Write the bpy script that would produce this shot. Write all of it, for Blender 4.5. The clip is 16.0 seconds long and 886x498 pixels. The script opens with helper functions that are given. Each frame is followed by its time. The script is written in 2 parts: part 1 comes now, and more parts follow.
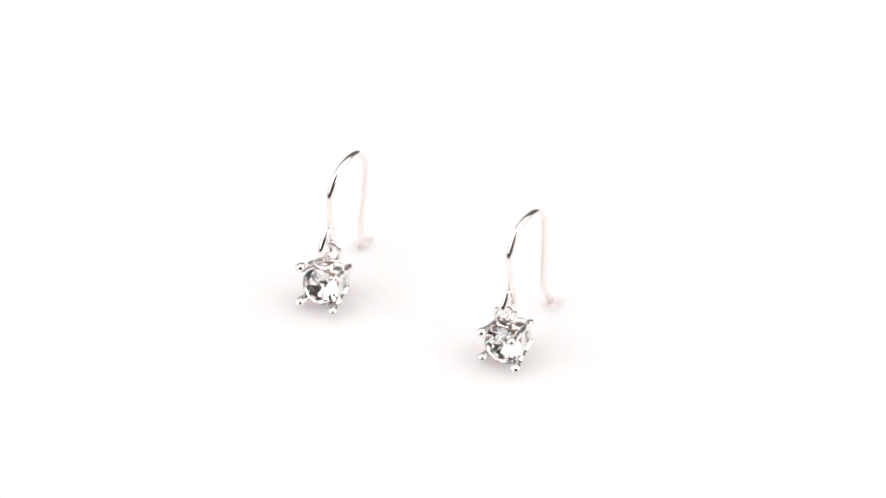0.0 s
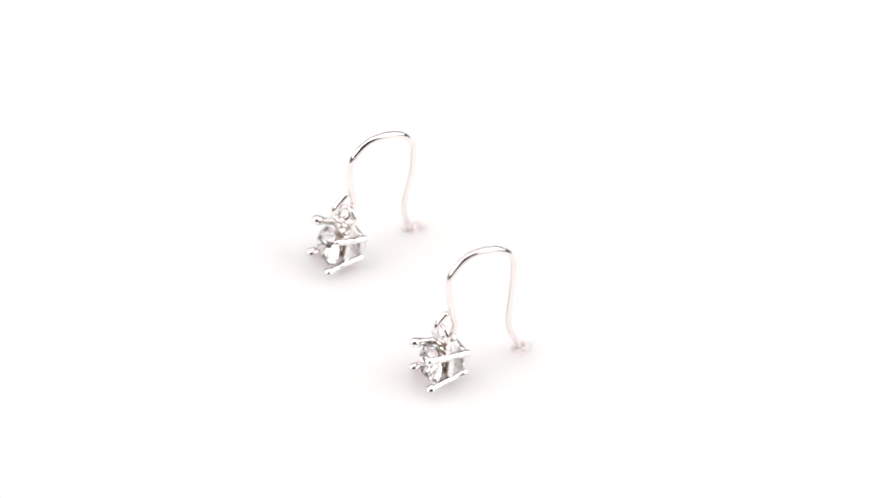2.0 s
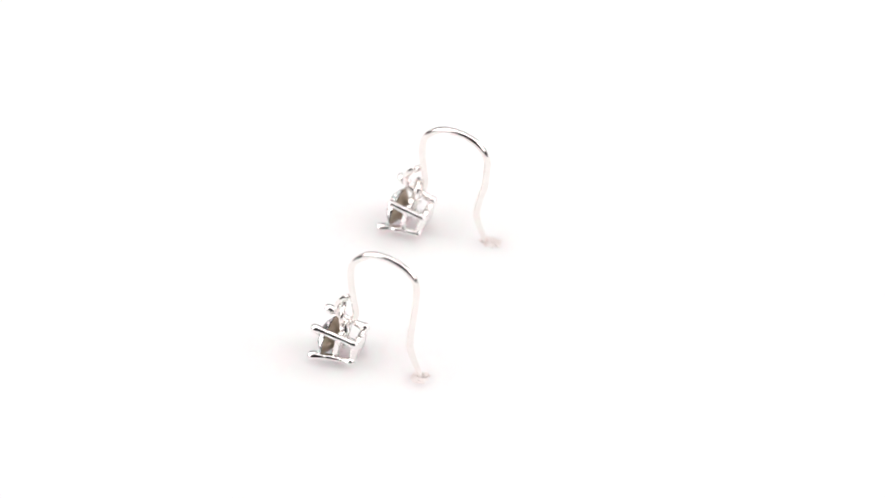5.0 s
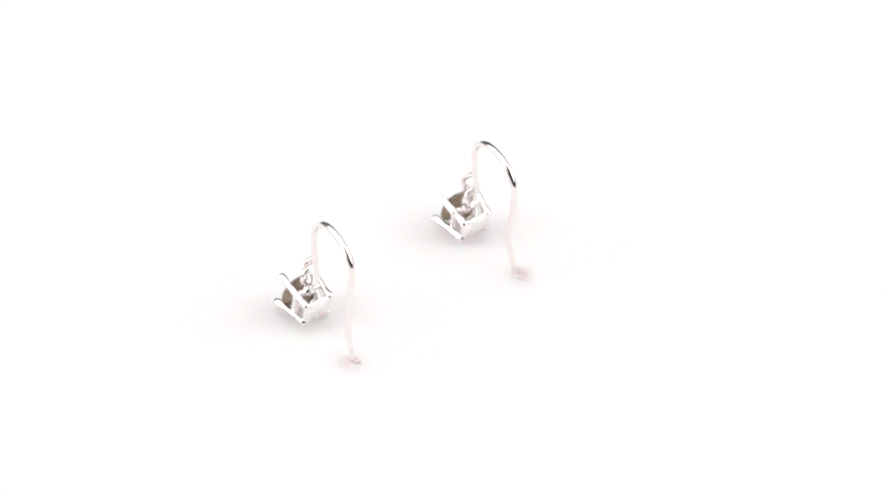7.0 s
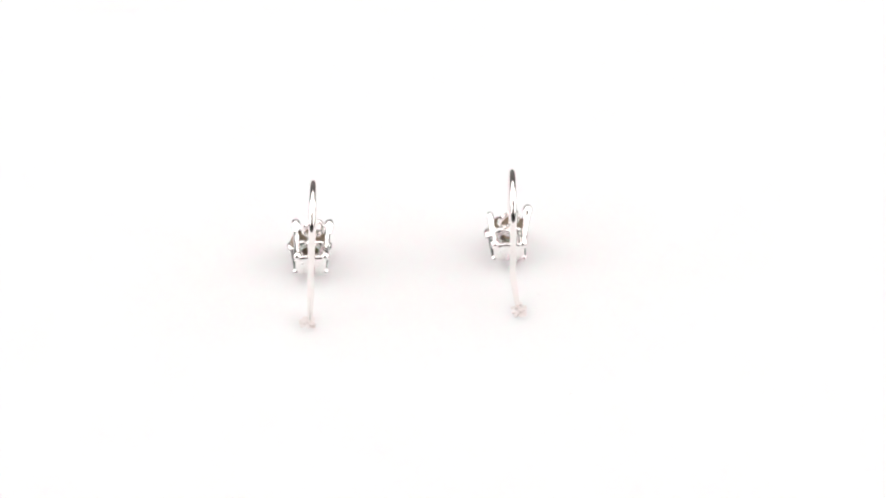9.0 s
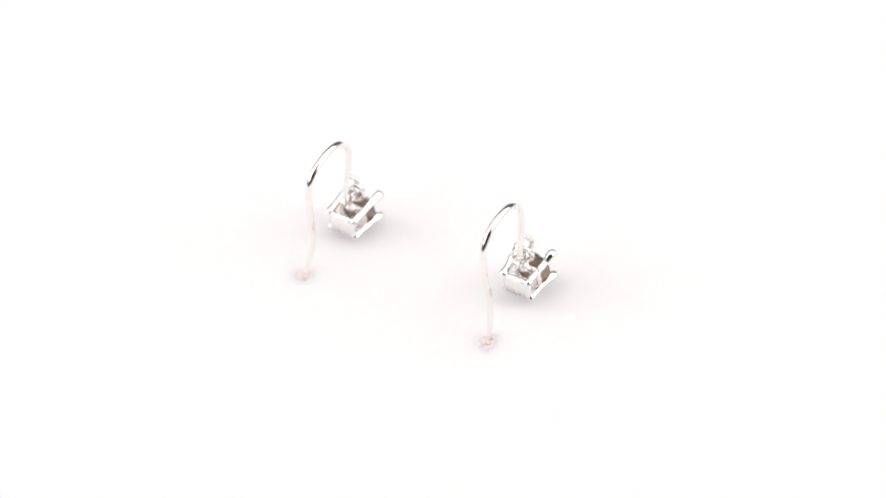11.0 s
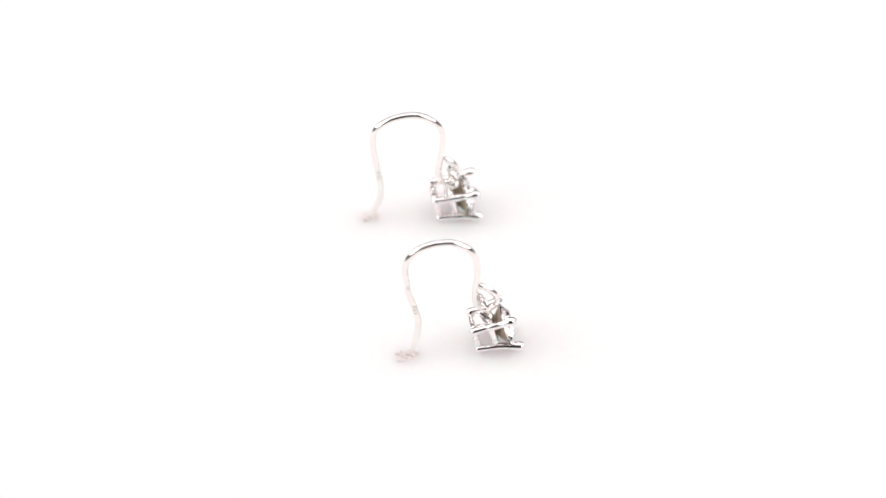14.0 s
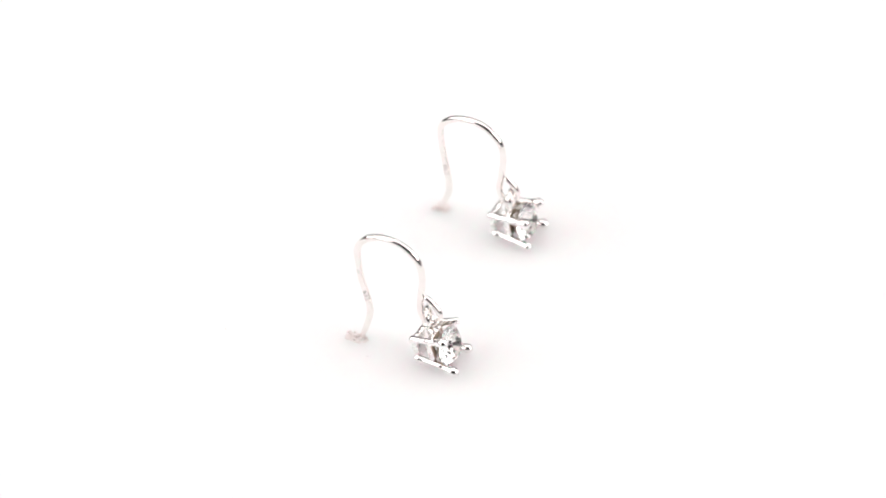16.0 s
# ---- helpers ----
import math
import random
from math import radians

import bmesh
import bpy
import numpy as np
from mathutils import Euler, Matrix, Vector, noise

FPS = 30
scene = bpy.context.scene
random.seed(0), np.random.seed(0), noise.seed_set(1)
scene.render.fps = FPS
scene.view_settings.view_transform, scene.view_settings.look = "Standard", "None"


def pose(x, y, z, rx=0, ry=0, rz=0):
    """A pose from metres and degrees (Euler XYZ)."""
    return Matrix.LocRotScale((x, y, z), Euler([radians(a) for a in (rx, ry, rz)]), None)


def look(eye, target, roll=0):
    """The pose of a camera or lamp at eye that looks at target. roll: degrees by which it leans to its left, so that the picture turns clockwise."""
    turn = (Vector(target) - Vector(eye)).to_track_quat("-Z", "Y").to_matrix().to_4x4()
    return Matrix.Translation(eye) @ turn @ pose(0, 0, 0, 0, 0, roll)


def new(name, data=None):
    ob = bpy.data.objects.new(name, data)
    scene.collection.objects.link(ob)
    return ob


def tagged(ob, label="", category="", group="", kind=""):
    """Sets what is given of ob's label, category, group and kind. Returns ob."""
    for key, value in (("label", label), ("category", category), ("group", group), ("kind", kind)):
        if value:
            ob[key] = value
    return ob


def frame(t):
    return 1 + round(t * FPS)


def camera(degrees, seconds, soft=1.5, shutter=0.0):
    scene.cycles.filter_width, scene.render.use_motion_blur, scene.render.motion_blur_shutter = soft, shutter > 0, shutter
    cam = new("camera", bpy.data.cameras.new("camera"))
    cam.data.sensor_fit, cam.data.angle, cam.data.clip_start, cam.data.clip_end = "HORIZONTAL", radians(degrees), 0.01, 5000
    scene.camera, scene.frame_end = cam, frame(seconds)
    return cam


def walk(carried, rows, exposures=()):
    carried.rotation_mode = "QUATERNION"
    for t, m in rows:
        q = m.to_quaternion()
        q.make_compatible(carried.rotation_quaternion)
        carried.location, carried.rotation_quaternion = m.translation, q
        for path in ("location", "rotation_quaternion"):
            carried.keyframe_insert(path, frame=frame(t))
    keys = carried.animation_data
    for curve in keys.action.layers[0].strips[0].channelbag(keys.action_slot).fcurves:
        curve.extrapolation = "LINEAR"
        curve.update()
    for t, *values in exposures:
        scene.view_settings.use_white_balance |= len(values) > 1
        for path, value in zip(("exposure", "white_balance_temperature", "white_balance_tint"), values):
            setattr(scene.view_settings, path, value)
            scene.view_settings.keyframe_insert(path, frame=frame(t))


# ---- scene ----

# Lengths of the jewellery are written in units of 0.08 mm.
U = 0.00008
PITCH = 0.73942
DISTANCE = 8006.6 * U

# ---- camera: it stands still above the turntable ----
cam = camera(11.186, 16.0, soft=1.75)
cam.data.dof.use_dof = True
cam.data.dof.focus_distance, cam.data.dof.aperture_fstop = 7890 * U, 14.0
EYE = Vector((0, -DISTANCE * math.cos(PITCH), DISTANCE * math.sin(PITCH)))
RIGHT, UP = Vector((1, 0, 0)), Vector((0, math.sin(PITCH), math.cos(PITCH)))
AIM = (RIGHT * 30.2 + UP * 73.0) * U
walk(cam, [(0.0, look(EYE, AIM, -0.9)), (16.0, look(EYE, AIM, -0.9))],
     [(0.0, -0.06), (4.0, -0.06), (7.0, -0.09), (9.0, -0.12), (11.5, -0.11), (13.0, -0.09), (14.5, -0.07), (16.0, -0.08)])

# ---- light: three softboxes over the table, in a dim studio ----
world = bpy.data.worlds.new("studio_air")
scene.world = world
world.use_nodes = True
world.node_tree.nodes["Background"].inputs[0].default_value = (1.0, 0.98, 0.96, 1)
world.node_tree.nodes["Background"].inputs[1].default_value = 0.02


def softbox(name, eye, target, size_x, size_y, watts, colour=(1.0, 0.953, 0.955)):
    lamp = bpy.data.lights.new(name, "AREA")
    lamp.shape, lamp.size, lamp.size_y, lamp.energy, lamp.color = "RECTANGLE", size_x, size_y, watts, colour
    ob = new(name, lamp)
    ob.matrix_world = look(eye, target)
    return ob


softbox("softbox_top", (0, 0.17, 0.72), (0, 0.1701, 0), 1.40, 0.86, 7.75)
softbox("softbox_left", (-0.72, -0.13, 0.46), (0, -0.05, 0.30), 1.0, 0.52, 6.2)
softbox("softbox_right", (0.72, -0.13, 0.46), (0, -0.05, 0.30), 1.0, 0.52, 6.2)


# ---- materials ----
def material(name, colour, rough=0.5, metal=0.0, ior=1.5):
    m = bpy.data.materials.new(name)
    m.use_nodes = True
    b = m.node_tree.nodes["Principled BSDF"]
    b.inputs["Base Color"].default_value = (*colour, 1)
    b.inputs["Roughness"].default_value = rough
    b.inputs["Metallic"].default_value = metal
    b.inputs["IOR"].default_value = ior
    return m, m.node_tree, b


def add(tree, kind, **inputs):
    n = tree.nodes.new(kind)
    for key, value in inputs.items():
        n.inputs[key.replace("_", " ")].default_value = value
    return n


def noise_of(tree, scale, detail=3.0):
    coords = tree.nodes.new("ShaderNodeTexCoord")
    n = add(tree, "ShaderNodeTexNoise", Scale=scale, Detail=detail)
    tree.links.new(coords.outputs["Object"], n.inputs["Vector"])
    return n


def vary(tree, b, a, c, scale, lo=0.35, hi=0.65):
    """Base colour between a and c by a noise of that scale."""
    n = noise_of(tree, scale)
    ramp = tree.nodes.new("ShaderNodeValToRGB")
    ramp.color_ramp.elements[0].position, ramp.color_ramp.elements[1].position = lo, hi
    ramp.color_ramp.elements[0].color, ramp.color_ramp.elements[1].color = (*a, 1), (*c, 1)
    tree.links.new(n.outputs["Fac"], ramp.inputs["Fac"])
    tree.links.new(ramp.outputs["Color"], b.inputs["Base Color"])


def relief(tree, b, scale, strength, height):
    n = noise_of(tree, scale)
    bump = add(tree, "ShaderNodeBump", Strength=strength, Distance=height)
    tree.links.new(n.outputs["Fac"], bump.inputs["Height"])
    tree.links.new(bump.outputs["Normal"], b.inputs["Normal"])


def rough_range(tree, b, scale, lo, hi):
    n = noise_of(tree, scale)
    r = add(tree, "ShaderNodeMapRange")
    r.inputs["From Min"].default_value, r.inputs["From Max"].default_value = 0.3, 0.7
    r.inputs["To Min"].default_value, r.inputs["To Max"].default_value = lo, hi
    tree.links.new(n.outputs["Fac"], r.inputs["Value"])
    tree.links.new(r.outputs["Result"], b.inputs["Roughness"])


SILVER, tree, b = material("polished_silver", (0.93, 0.91, 0.89), 0.08, 1.0)
vary(tree, b, (0.88, 0.845, 0.82), (0.92, 0.89, 0.87), 900)
rough_range(tree, b, 1600, 0.10, 0.17)
relief(tree, b, 2600, 0.12, 0.00004)

CAST, tree, b = material("cast_silver", (0.92, 0.9, 0.88), 0.1, 1.0)
vary(tree, b, (0.91, 0.895, 0.88), (0.965, 0.955, 0.945), 1100)
rough_range(tree, b, 1800, 0.08, 0.17)
relief(tree, b, 1500, 0.45, 0.00008)

SATIN, tree, b = material("satin_cast_silver", (0.93, 0.92, 0.90), 0.4, 1.0)
vary(tree, b, (0.90, 0.88, 0.86), (0.96, 0.95, 0.935), 1300)
rough_range(tree, b, 1500, 0.16, 0.3)
relief(tree, b, 2200, 0.5, 0.00008)

WORN, tree, b = material("worn_stamped_silver", (0.74, 0.72, 0.70), 0.35, 1.0)
vary(tree, b, (0.70, 0.68, 0.66), (0.80, 0.78, 0.76), 3000)

STAMP, tree, b = material("stamped_silver", (0.42, 0.4, 0.38), 0.45, 1.0)
vary(tree, b, (0.35, 0.33, 0.31), (0.5, 0.48, 0.46), 3000)

CRYSTAL, tree, b = material("clear_crystal", (1, 1, 1), 0.0, 0.0, 1.56)
b.inputs["Transmission Weight"].default_value = 1.0

MIRROR, tree, b = material("foil_mirror", (0.95, 0.915, 0.885), 0.02, 1.0)

FOIL, tree, b = material("taupe_foil_lacquer", (0.36, 0.29, 0.21), 0.34, 0.45)
vary(tree, b, (0.33, 0.262, 0.19), (0.43, 0.35, 0.265), 1500)
relief(tree, b, 3000, 0.15, 0.00003)

ACRYLIC, tree, b = material("white_acrylic", (0.82, 0.815, 0.815), 0.55)
vary(tree, b, (0.818, 0.81, 0.813), (0.83, 0.824, 0.826), 60)
relief(tree, b, 4000, 0.05, 0.00002)
b.inputs["Subsurface Weight"].default_value = 1.0
b.inputs["Subsurface Radius"].default_value = (1.0, 0.8, 0.86)
b.inputs["Subsurface Scale"].default_value = 0.017

CLOTH, tree, b = material("grey_cloth", (0.2, 0.2, 0.2), 0.9)
vary(tree, b, (0.17, 0.168, 0.166), (0.2, 0.198, 0.196), 14)

PAINT, tree, b = material("dark_studio_paint", (0.12, 0.118, 0.116), 0.7)
vary(tree, b, (0.05, 0.048, 0.047), (0.065, 0.063, 0.062), 3)

PUTTY, tree, b = material("clear_adhesive_wax", (0.66, 0.58, 0.54), 0.35)
vary(tree, b, (0.69, 0.625, 0.60), (0.82, 0.785, 0.77), 800)
relief(tree, b, 2500, 0.3, 0.00008)
BACKDROP, tree, b = material("pale_grey_paint", (0.36, 0.35, 0.345), 0.7)
vary(tree, b, (0.21, 0.205, 0.20), (0.24, 0.235, 0.23), 3)

LINT, tree, b = material("grey_lint", (0.7, 0.67, 0.66), 0.9)


# ---- mesh helpers ----
def part(name, bm, material, parent=None, label="", scale=U, smooth=True):
    """Links a bmesh, drawn in units of 0.08 mm, as one mesh object."""
    bmesh.ops.scale(bm, vec=(scale, scale, scale), verts=bm.verts)
    bmesh.ops.recalc_face_normals(bm, faces=bm.faces)
    me = bpy.data.meshes.new(name)
    bm.to_mesh(me)
    bm.free()
    for mat in material if isinstance(material, tuple) else (material,):
        me.materials.append(mat)
    for f in me.polygons:
        f.use_smooth = smooth
    ob = new(name, me)
    ob.parent = parent
    if label:
        tagged(ob, label)
    return ob


def spline(points, steps):
    """A Catmull-Rom curve through the points."""
    p = [Vector(q) for q in points]
    p = [2 * p[0] - p[1], *p, 2 * p[-1] - p[-2]]
    out = []
    for i in range(1, len(p) - 2):
        a, b_, c, d = p[i - 1:i + 3]
        for k in range(steps):
            s = k / steps
            out.append(0.5 * (2 * b_ + (c - a) * s + (2 * a - 5 * b_ + 4 * c - d) * s * s + (3 * b_ - a - 3 * c + d) * s ** 3))
    out.append(p[-2])
    return out


def tube(bm, line, radii, sides=18, closed=False):
    """Sweeps a round wire along the line; open ends are rounded."""
    line = [Vector(p) for p in line]
    n = len(line)
    if not closed:
        a, b_ = (line[0] - line[1]).normalized(), (line[-1] - line[-2]).normalized()
        r0, r1 = radii[0], radii[-1]
        cap = (0.35, 0.7, 0.92)
        start = [(line[0] + a * r0 * math.sqrt(1 - c * c), r0 * c) for c in cap]
        end = [(line[-1] + b_ * r1 * math.sqrt(1 - c * c), r1 * c) for c in reversed(cap)]
        line = [p for p, _ in start] + line + [p for p, _ in end]
        radii = [r for _, r in start] + list(radii) + [r for _, r in end]
        n = len(line)
    side, rings = None, []
    for i in range(n):
        before = line[i - 1] if i or closed else line[0]
        after = line[(i + 1) % n] if i < n - 1 or closed else line[-1]
        along = (after - before).normalized()
        if side is None:
            side = along.orthogonal().normalized()
        side = (side - along * side.dot(along)).normalized()
        other = along.cross(side)
        rings.append([bm.verts.new(line[i] + (side * math.cos(t) + other * math.sin(t)) * radii[i])
                      for t in (2 * math.pi * k / sides for k in range(sides))])
    for i in range(n if closed else n - 1):
        r, q = rings[i], rings[(i + 1) % n]
        for k in range(sides):
            bm.faces.new((r[k], r[(k + 1) % sides], q[(k + 1) % sides], q[k]))
    if not closed:
        bm.faces.new(rings[0])
        bm.faces.new(rings[-1])


def box(bm, lo, hi):
    for v in bmesh.ops.create_cube(bm, size=1)["verts"]:
        v.co = Vector([(lo[k] + hi[k]) / 2 + v.co[k] * (hi[k] - lo[k]) for k in range(3)])


# ---- the studio around the table ----
def slab(name, lo, hi, mat, label):
    bm = bmesh.new()
    box(bm, lo, hi)
    return tagged(part(name, bm, mat, scale=1.0, smooth=False), label, name.split("_")[0], kind="structure")


slab("tabletop", (-1.4, -1.4, -0.052), (1.4, 0.9, -0.012), CLOTH, "wide tabletop covered with matt grey cloth")
slab("wall_north", (-1.5, 0.9, -0.1), (1.5, 1.0, 2.2), BACKDROP, "plain pale grey studio wall behind the table")
slab("wall_south", (-1.5, -1.5, -0.1), (1.5, -1.4, 2.2), PAINT, "plain dark grey studio wall facing the table")
slab("wall_east", (1.4, -1.4, -0.1), (1.5, 0.9, 2.2), PAINT, "plain dark grey studio wall beside the table")
slab("wall_west", (-1.5, -1.4, -0.1), (-1.4, 0.9, 2.2), PAINT, "plain dark grey studio wall beside the table")
slab("ceiling", (-1.5, -1.5, 2.2), (1.5, 1.0, 2.3), PAINT, "plain dark grey studio ceiling")


def turntable():
    """A round white plate, 24 cm across, with a rounded rim; its top is at height 0."""
    bm = bmesh.new()
    profile = [(0.1185, 0.0), (0.1195, -0.0004), (0.12, -0.0015), (0.12, -0.0105), (0.1192, -0.0118), (0.118, -0.012)]
    rings = [[bm.verts.new((r * math.cos(a), r * math.sin(a), z)) for a in (2 * math.pi * k / 128 for k in range(128))]
             for r, z in profile]
    for r, q in zip(rings, rings[1:]):
        for k in range(128):
            bm.faces.new((r[k], r[(k + 1) % 128], q[(k + 1) % 128], q[k]))
    bm.faces.new(rings[0])
    bm.faces.new(rings[-1])
    return tagged(part("turntable", bm, ACRYLIC, scale=1.0, smooth=False),
                  "round white acrylic turntable plate turning slowly on the table", "turntable")


# ---- the earrings ----
WIRE = 6.0


def hook_line(profile, lean):
    off, tilt, kink = lean
    return spline([(s, off + tilt * z + (kink * max(0, 1 - z / 64) if i < 4 else 0), z) for i, (s, z) in enumerate(profile)], 6)


def ear_hook(parent, profile, lean, stamp_at, marks):
    line = hook_line(profile, lean)
    n = len(line)
    loop = n - 1 - 8 * 6
    radii = [WIRE if i < loop else WIRE - 0.5 * min(1, (i - loop) / 14) for i in range(n)]
    for i in range(10):
        radii[i] = WIRE * (0.7 + 0.03 * i)
    bm = bmesh.new()
    tube(bm, line, radii, 20)
    hook = part("ear_hook", bm, SILVER, parent, "thin polished silver wire hook with an eye at its end")
    # the stamps run down the rear leg
    for z in marks:
        i = min(range(n // 2), key=lambda k: abs(line[k].z - z))
        along = (line[i - 1] - line[i + 1]).normalized()
        out = (Vector((0, -1, 0)) - along * Vector((0, -1, 0)).dot(along)).normalized()
        across = out.cross(along)
        bm = bmesh.new()
        for x0, x1 in ((-4.5, -2.9), (-1.2, 0.8), (2.6, 4.4)):
            rows = [[bm.verts.new(line[i] + along * x + across * y + out * (math.sqrt(WIRE ** 2 - y * y) + 0.12)) for x in (x0, x1)]
                    for y in (-2.4, -1.2, 0, 1.2, 2.4)]
            for a, b_ in zip(rows, rows[1:]):
                bm.faces.new((a[0], a[1], b_[1], b_[0]))
        part("maker_mark", bm, WORN, hook, "tiny worn stamped bars", smooth=False)
    i = min(range(n // 2), key=lambda k: abs(line[k].z - stamp_at))
    along = (line[i - 2] - line[i + 2]).normalized()
    out = (Vector((0, -1, 0)) - along * Vector((0, -1, 0)).dot(along)).normalized()
    across = out.cross(along)
    text = bpy.data.curves.new("stamp", "FONT")
    text.body, text.size, text.align_x, text.align_y = "925", 12.5, "CENTER", "CENTER"
    text.space_character = 1.3
    shape = bpy.data.objects.new("stamp", text)
    scene.collection.objects.link(shape)
    me = bpy.data.meshes.new_from_object(shape.evaluated_get(bpy.context.evaluated_depsgraph_get()))
    bpy.data.objects.remove(shape)
    bm = bmesh.new()
    bm.from_mesh(me)
    bmesh.ops.triangulate(bm, faces=bm.faces)
    for v in bm.verts:
        x, y = v.co.x, max(-4.0, min(4.0, v.co.y * 0.82))
        v.co = line[i] + along * x + across * y + out * (math.sqrt(WIRE ** 2 - y * y) + 0.12)
    part("hallmark", bm, STAMP, hook, "small stamped number 925", smooth=False)
    return hook


def jump_ring(parent, centre, tilt, turn):
    bm = bmesh.new()
    m = pose(*centre, 0, tilt, turn)
    tube(bm, [m @ Vector((0, 18.0 * math.cos(a), 19.0 * math.sin(a))) for a in (2 * math.pi * k / 56 for k in range(56))],
         [4.2] * 56, 14, closed=True)
    return part("jump_ring", bm, SILVER, parent, "small polished silver connecting ring")


BASE_W, BASE_H, TIP_W, TIP_H, LENGTH = 50, 42, 64, 60, 68


def square_frame(bm, x0, x1, w, h, hole):
    """A rounded square frame between x0 and x1 with a beaded rim and a round hole."""
    n = 144

    def outline(shrink):
        pts = []
        for k in range(n):
            a = 2 * math.pi * (k + 0.5) / n
            c, s = math.cos(a), math.sin(a)
            p = 4.6
            r = (abs(c / (w / 2 - shrink)) ** p + abs(s / (h / 2 - shrink)) ** p) ** (-1 / p)
            r += 0.9 * noise.noise(Vector((3.2 * c, 3.2 * s, 0.2 * x1))) + 0.5 * noise.noise(Vector((8 * c, 8 * s, x1)))
            pts.append((r * c, r * s))
        return pts
    loops = []
    e = 0.36 * (x1 - x0)
    for x, shrink in ((x0, e), (x0 + e * 0.4, e * 0.3), (x0 + e, 0), (x1 - e, 0), (x1 - e * 0.4, e * 0.3), (x1, e)):
        loops.append([bm.verts.new((x, y, z)) for y, z in outline(shrink)])
    if hole:
        for x, r in ((x1, hole + e), (x1 - e, hole), (x0 + e, hole), (x0, hole + e)):
            loops.append([bm.verts.new((x, r * math.cos(2 * math.pi * (k + 0.5) / n), r * math.sin(2 * math.pi * (k + 0.5) / n)))
                          for k in range(n)])
        pairs = zip(loops, loops[1:] + loops[:1])
    else:
        bm.faces.new(loops[0])
        bm.faces.new(loops[-1])
        pairs = zip(loops, loops[1:])
    for r, q in pairs:
        for k in range(n):
            bm.faces.new((r[k], r[(k + 1) % n], q[(k + 1) % n], q[k]))


def prong(parent, side, level, bend):
    """One claw from a corner of the back plate to its ball tip; bend shifts its tip and sizes the ball."""
    dx, dy, dz, ball = bend
    a = Vector((1, side * BASE_W / 2, level * BASE_H / 2))
    b_ = Vector((LENGTH + dx, side * TIP_W / 2 + dy, level * TIP_H / 2 + dz))
    out = Vector((0, side, level)).normalized()
    points = [a, a.lerp(b_, 0.3) - out * 0.8, a.lerp(b_, 0.62) - out * 1.4, a.lerp(b_, 0.84) - out * 0.4, b_]
    line = [p + 1.1 * noise.noise_vector(p * 0.06 + Vector((dz, dx, dy))) for p in spline(points, 6)]
    n = len(line)
    radii = []
    for i in range(n):
        s = i / (n - 1)
        r = 6.3 - 0.6 * math.sin(math.pi * min(1, s * 1.5)) + 0.45 * noise.noise(line[i] * 0.07 + Vector((dx, dy, dz)))
        r += 1.2 * math.exp(-(s / 0.12) ** 2) + 1.1 * math.exp(-((s - 0.45) / 0.10) ** 2)
        if s > 0.6:
            r += 2.5 * ball * math.sin(min(1.0, (s - 0.6) / 0.34) * math.pi / 2) ** 2
        radii.append(r)
    bm = bmesh.new()
    tube(bm, line, radii, 16)
    return part("prong", bm, CAST, parent)


def brilliant_points(radius):
    """Corners of a round cut stone; it looks along x, with its girdle at x = 0."""
    ring = lambda r, x, n, turn: [(x, r * math.cos(2 * math.pi * (k + turn) / n), r * math.sin(2 * math.pi * (k + turn) / n)) for k in range(n)]
    crown = ring(0.6 * radius, 0.36 * radius, 8, 0.0) + ring(0.86 * radius, 0.18 * radius, 8, 0.5)
    girdle = ring(radius, 0.03 * radius, 16, 0.0)
    low = ring(radius, -0.03 * radius, 16, 0.0)
    pavilion = ring(0.12 * radius, -0.7 * radius, 8, 0.0)
    return crown, girdle, low, pavilion


def crystal(parent, x, radius, turn, drop):
    crown, girdle, low, pavilion = brilliant_points(radius)
    bm = bmesh.new()
    for p in crown + girdle + low + pavilion:
        bm.verts.new((p[0] + x, p[1], p[2]))
    bmesh.ops.convex_hull(bm, input=bm.verts)
    bmesh.ops.dissolve_limit(bm, angle_limit=0.01, verts=bm.verts, edges=bm.edges)
    stone = part("crystal", bm, CRYSTAL, parent, "clear round faceted crystal, brilliant cut", smooth=False)
    # the foil: a mirror towards the stone, taupe lacquer outside
    bm = bmesh.new()
    shells = []
    for gap in (0.25, 0.9):
        grow = 1 + gap / radius
        rim = [bm.verts.new((p[0] + x - 0.3, p[1] * grow, p[2] * grow)) for p in low]
        tip = [bm.verts.new((p[0] + x - gap * 1.2, p[1] * grow, p[2] * grow)) for p in pavilion]
        shells.append(rim)
        index = 0 if gap < 0.5 else 1
        for k in range(8):
            j = (2 * k + 2) % 16
            for f in ((rim[2 * k], rim[2 * k + 1], tip[k]), (rim[2 * k + 1], tip[(k + 1) % 8], tip[k]), (rim[2 * k + 1], rim[j], tip[(k + 1) % 8])):
                bm.faces.new(f).material_index = index
        bm.faces.new(tip).material_index = index
    for k in range(16):
        bm.faces.new((shells[0][k], shells[0][(k + 1) % 16], shells[1][(k + 1) % 16], shells[1][k])).material_index = 1
    part("foil_back", bm, (MIRROR, FOIL), stone, "taupe lacquered foil on the back of the crystal", smooth=False)
    stone.matrix_local = pose(0, 0, -drop * U, turn)
    return stone


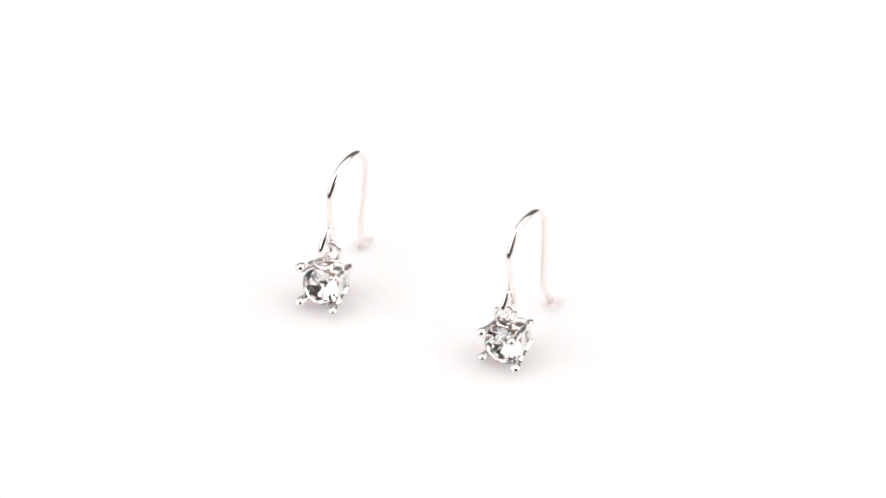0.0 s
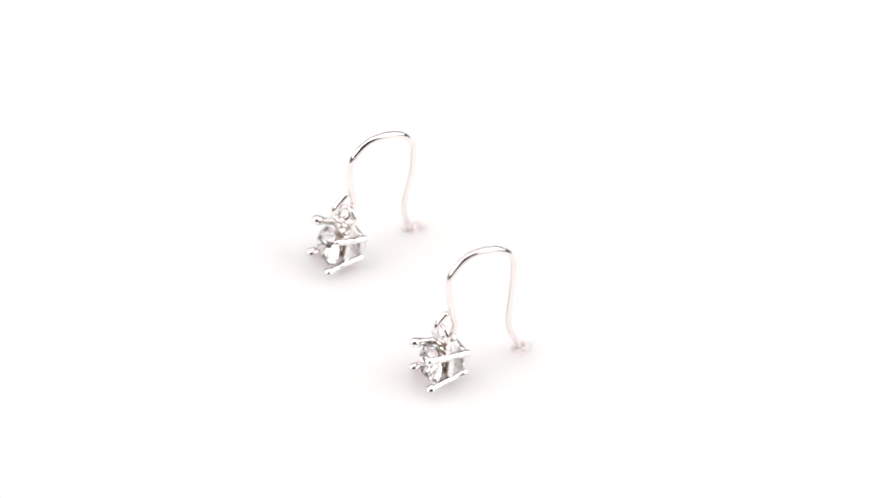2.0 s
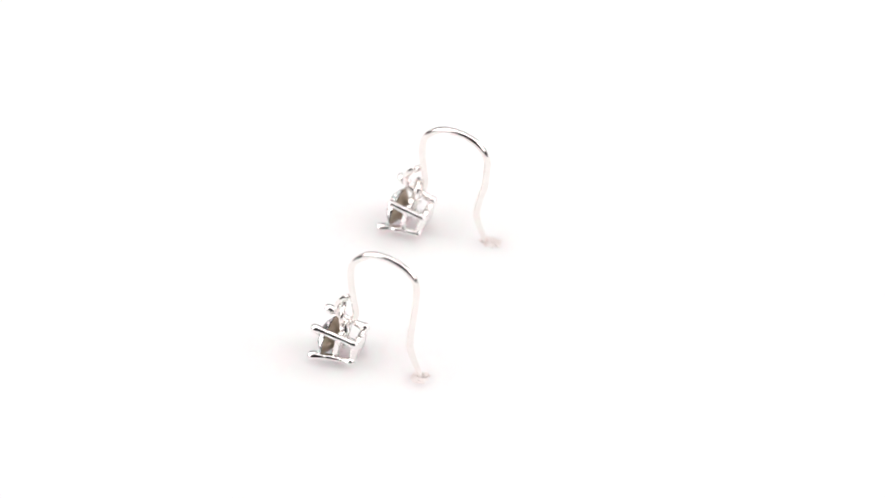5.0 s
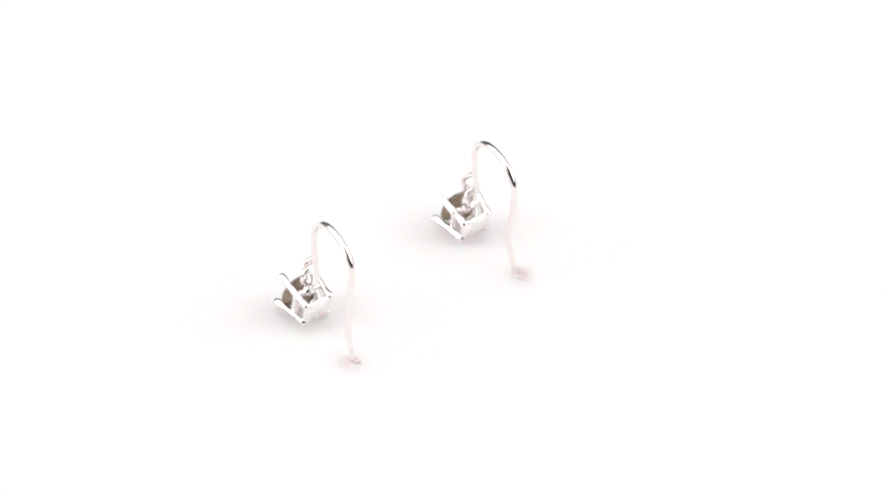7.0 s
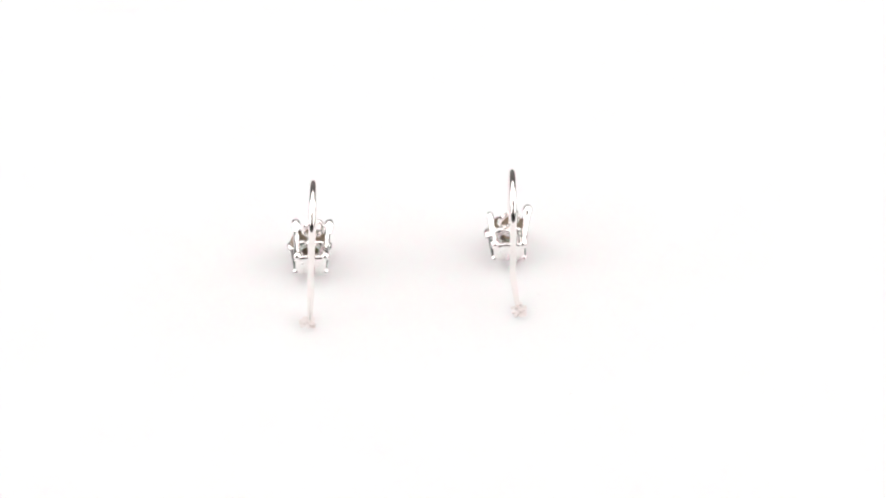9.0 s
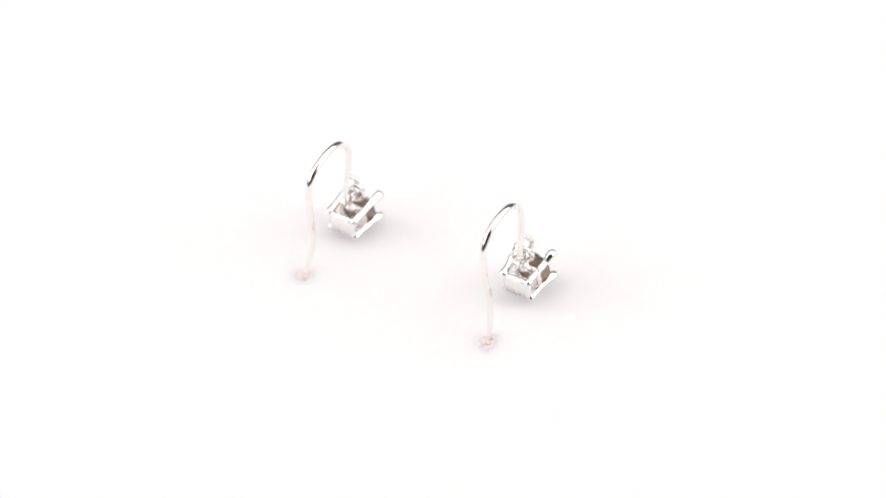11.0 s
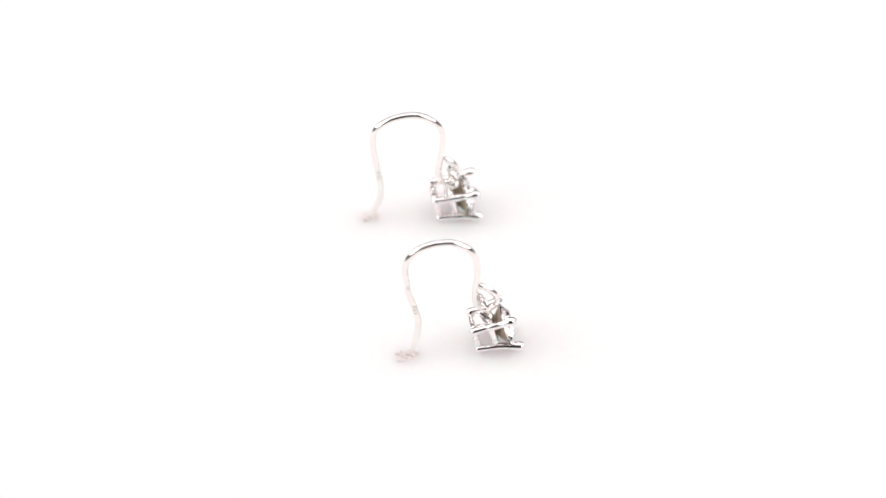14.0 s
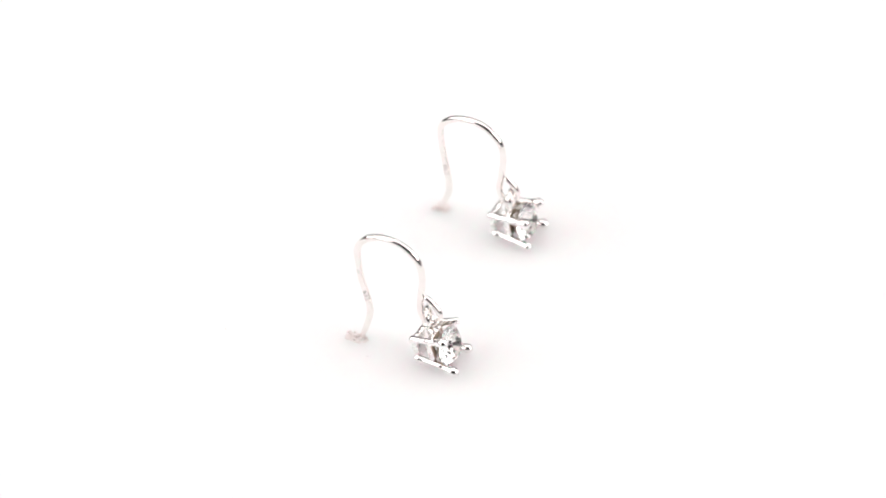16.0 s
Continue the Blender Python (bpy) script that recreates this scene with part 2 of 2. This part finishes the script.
def setting(parent, place, bends, lug, turn, drop):
    bm = bmesh.new()
    square_frame(bm, -5.0, 6.0, BASE_W + 5, BASE_H + 5, 0)
    body = part("setting", bm, SATIN, parent, "square silver four-claw setting with a closed back plate")
    body.matrix_local = place
    bm = bmesh.new()
    square_frame(bm, 25, 37.5, 60, 54, 14)
    part("seat_frame", bm, SATIN, body, "silver seat frame round the stone's point")
    bm = bmesh.new()
    tube(bm, spline([(30, 0, 22), (lug[0] * 0.5 + 15, lug[1] * 0.5, lug[2] * 0.5 + 11), lug], 5), [11.0] * 2 + [10.2, 9.4, 8.6, 7.8, 7.0, 6.4, 5.9, 5.5, 5.2], 16)
    part("lug", bm, SATIN, body)
    for (side, level), bend in zip(((-1, 1), (1, 1), (-1, -1), (1, -1)), bends):
        prong(body, side, level, bend)
    crystal(body, 55, 35.5, turn, drop)
    return body


def earring(profile, lean, place, bends, ring, lug, turn, stamp_at, drop, label, marks=()):
    thing = tagged(new("earring"), label, "earring", "pair of earrings")
    ear_hook(thing, profile, lean, stamp_at, marks)
    jump_ring(thing, *ring)
    setting(thing, place, bends, lug, turn, drop)
    return thing


def placed(x, y, z, ex, ey, ez):
    m = pose(0, 0, 0, ex, ey, ez)
    m.translation = Vector((x, y, z)) * U
    return m


hook_a = [(-3, 0), (6.3, 31), (11.9, 66), (5.9, 101.5), (-4.2, 137.4), (-8, 169), (-10.1, 194.4), (-4.4, 214.2), (10.3, 232.2),
          (30.1, 242.2), (51.2, 245.6), (75, 243.2), (95.9, 230.4), (109.2, 214.2), (115, 192.5), (115.6, 165), (113.2, 144.4),
          (111, 122), (112, 103), (118.5, 89),
          (130, 84), (142, 89), (149, 100), (149, 111), (143, 121), (134, 130), (123, 138)]
hook_b = [(-2, 0), (9.7, 28), (18.5, 53.5), (18.6, 81.3), (14.3, 114.5), (9.6, 151.2), (6.6, 181.7), (8.1, 204.6), (17.8, 221.4),
          (39.3, 236.2), (65, 242.7), (91.2, 240.4), (111.9, 226.6), (127.2, 207), (131.3, 183.4), (129, 150.4), (124.5, 121.5),
          (122, 103), (124.5, 88),
          (132, 77), (142, 74), (152, 80), (158, 93), (157, 107), (149, 120), (138, 130)]
BENDS_A = ((0, -3.4, 2.2, 1.0), (-8.3, -0.5, -0.7, -0.2), (3.2, 3.9, -6.5, 1.0), (-1.4, 2.7, -3.6, 0.9))
BENDS_B = ((6, -1.1, -7.5, 1.1), (6.5, -5.8, -7.5, 0.8), (0.5, -0.9, -2.5, 0.9), (1, 0.4, -4.5, 1.1))


earring_a = earring(hook_a, (8.5, -0.0044, -8), placed(109.5, 12.7, 30.5, -0.4, -11.9, 0.5), BENDS_A,
                    ((126, 12, 92), -14, 24), (19, 1, 36), 8, 102, 2.0,
                    "silver hook earring with a clear square-set crystal, claws slightly splayed", (152,))
earring_b = earring(hook_b, (1.4, -0.0444, 0), placed(116.6, 2.0, 31.0, 3.2, -9.4, 2.0), BENDS_B,
                    ((148, -4, 87), -8, 16), (28, -2, 35), 27, 108, 4.0,
                    "silver hook earring with a clear square-set crystal, hook leaning sideways")
FOOT_A, AZ_A = (-116.4, 118.0), -120.15
FOOT_B, AZ_B = (215.25, -36.45), -121.1


def adhesive(centre, spread, crumbs, seed, label, height=1.5):
    """A thin smear of clear wax round the foot of a hook, with a few crumbs pressed into it."""
    rnd = random.Random(seed)
    bm = bmesh.new()
    rings, around = 9, 40
    grid = []
    for i in range(rings):
        f = i / (rings - 1)
        loop = []
        for k in range(around):
            a = 2 * math.pi * k / around
            edge = 1 + 0.5 * noise.noise(Vector((2.2 * math.cos(a), 2.2 * math.sin(a), seed)))
            x, y = spread[0] * edge * f * math.cos(a), spread[1] * edge * f * math.sin(a)
            h = height * (1 - f) ** 1.6 * (1 + 0.7 * noise.noise(Vector((x * 0.3, y * 0.3, seed))))
            loop.append(bm.verts.new((centre[0] + x, centre[1] + y, max(h, 0.0) if f < 1 else -0.05)))
        grid.append(loop)
    for r, q in zip(grid[1:], grid[2:]):
        for k in range(around):
            bm.faces.new((r[k], r[(k + 1) % around], q[(k + 1) % around], q[k]))
    bm.faces.new(grid[1])
    bm.faces.new(grid[-1])
    for v in grid[0]:
        bm.verts.remove(v)
    for x, y, r, h in crumbs:
        made = bmesh.ops.create_icosphere(bm, subdivisions=3, radius=1.0)["verts"]
        turn = rnd.random() * 6
        for v in made:
            p = v.co.copy()
            k = 1 + 0.4 * noise.noise(p * 1.5 + Vector((turn, x, y)))
            v.co = Vector((x + p.x * r * k, y + p.y * r * k, max(0.05, h * 0.4 + p.z * h * k)))
    return tagged(part("adhesive_dab", bm, PUTTY), label, "adhesive")


dab_a = adhesive((-11, -3), (22, 14), [(-28, 4, 3.5, 2.6), (4, 2, 3.5, 2.4), (-19, 8, 3, 2.0), (-1, -4, 5, 3.6), (-9, 0, 5, 4.2), (-16, -4, 4.5, 3.2), (-22, 1, 3, 2.4), (-12, -9, 3.5, 2.4)], 3,
                 "crumbly dab of pinkish clear adhesive holding the hook's foot")
dab_b = adhesive((0, 6), (18, 16), [(-8, -3, 6, 4.2), (-1, 1, 5.5, 3.2), (-3, 10, 4.5, 1.8)], 5,
                 "small smeared dab of clear adhesive holding the hook's foot", 0.9)
plate = turntable()


def lint(x, y, length, turn, label):
    """A crumb of dust with a short fibre, lying on the plate."""
    bm = bmesh.new()
    m = pose(0, 0, 0, 0, 0, turn)
    tube(bm, [m @ Vector(p) for p in ((-length / 2, 0, 0.7), (-length * 0.1, 0.8, 0.9), (length * 0.2, -0.4, 0.9), (length / 2, 0.9, 0.7))],
         [0.3, 0.45, 0.5, 0.3], 8)
    made = bmesh.ops.create_icosphere(bm, subdivisions=2, radius=0.55)["verts"]
    for v in made:
        v.co = Vector((v.co.x * 1.4, v.co.y, 0.6 + v.co.z * 0.8)) * (1 + 0.2 * noise.noise(v.co * 2))
    return (tagged(part("dust_speck", bm, LINT), label, "dust"), (x, y))


specks = [lint(-76, 357, 5, 20, "tiny grey dust crumb on the white plate"),
          lint(-163, 112, 4.5, 95, "short grey lint fibre on the white plate")]


# ---- motion: all turns with the plate, about the world's upright axis ----
def turned(t):
    slow = np.interp(t, (0, 4, 8, 12, 16), (0, 0.0119, -0.0072, -0.0165, 0))
    return pose(0, 0, 0, 0, 0, -math.degrees(0.2920217 * t + float(slow)))


def motions():
    times = [0.5 * k for k in range(33)]
    for thing, foot, az in ((earring_a, FOOT_A, AZ_A), (earring_b, FOOT_B, AZ_B), (dab_a, FOOT_A, AZ_A), (dab_b, FOOT_B, AZ_B)):
        rest = pose(foot[0] * U, foot[1] * U, 0, 0, 0, az)
        walk(thing, [(t, turned(t) @ rest) for t in times])
    for thing, (x, y) in specks:
        walk(thing, [(t, turned(t) @ pose(x * U, y * U, 0)) for t in times])
    walk(plate, [(t, turned(t)) for t in times])


motions()
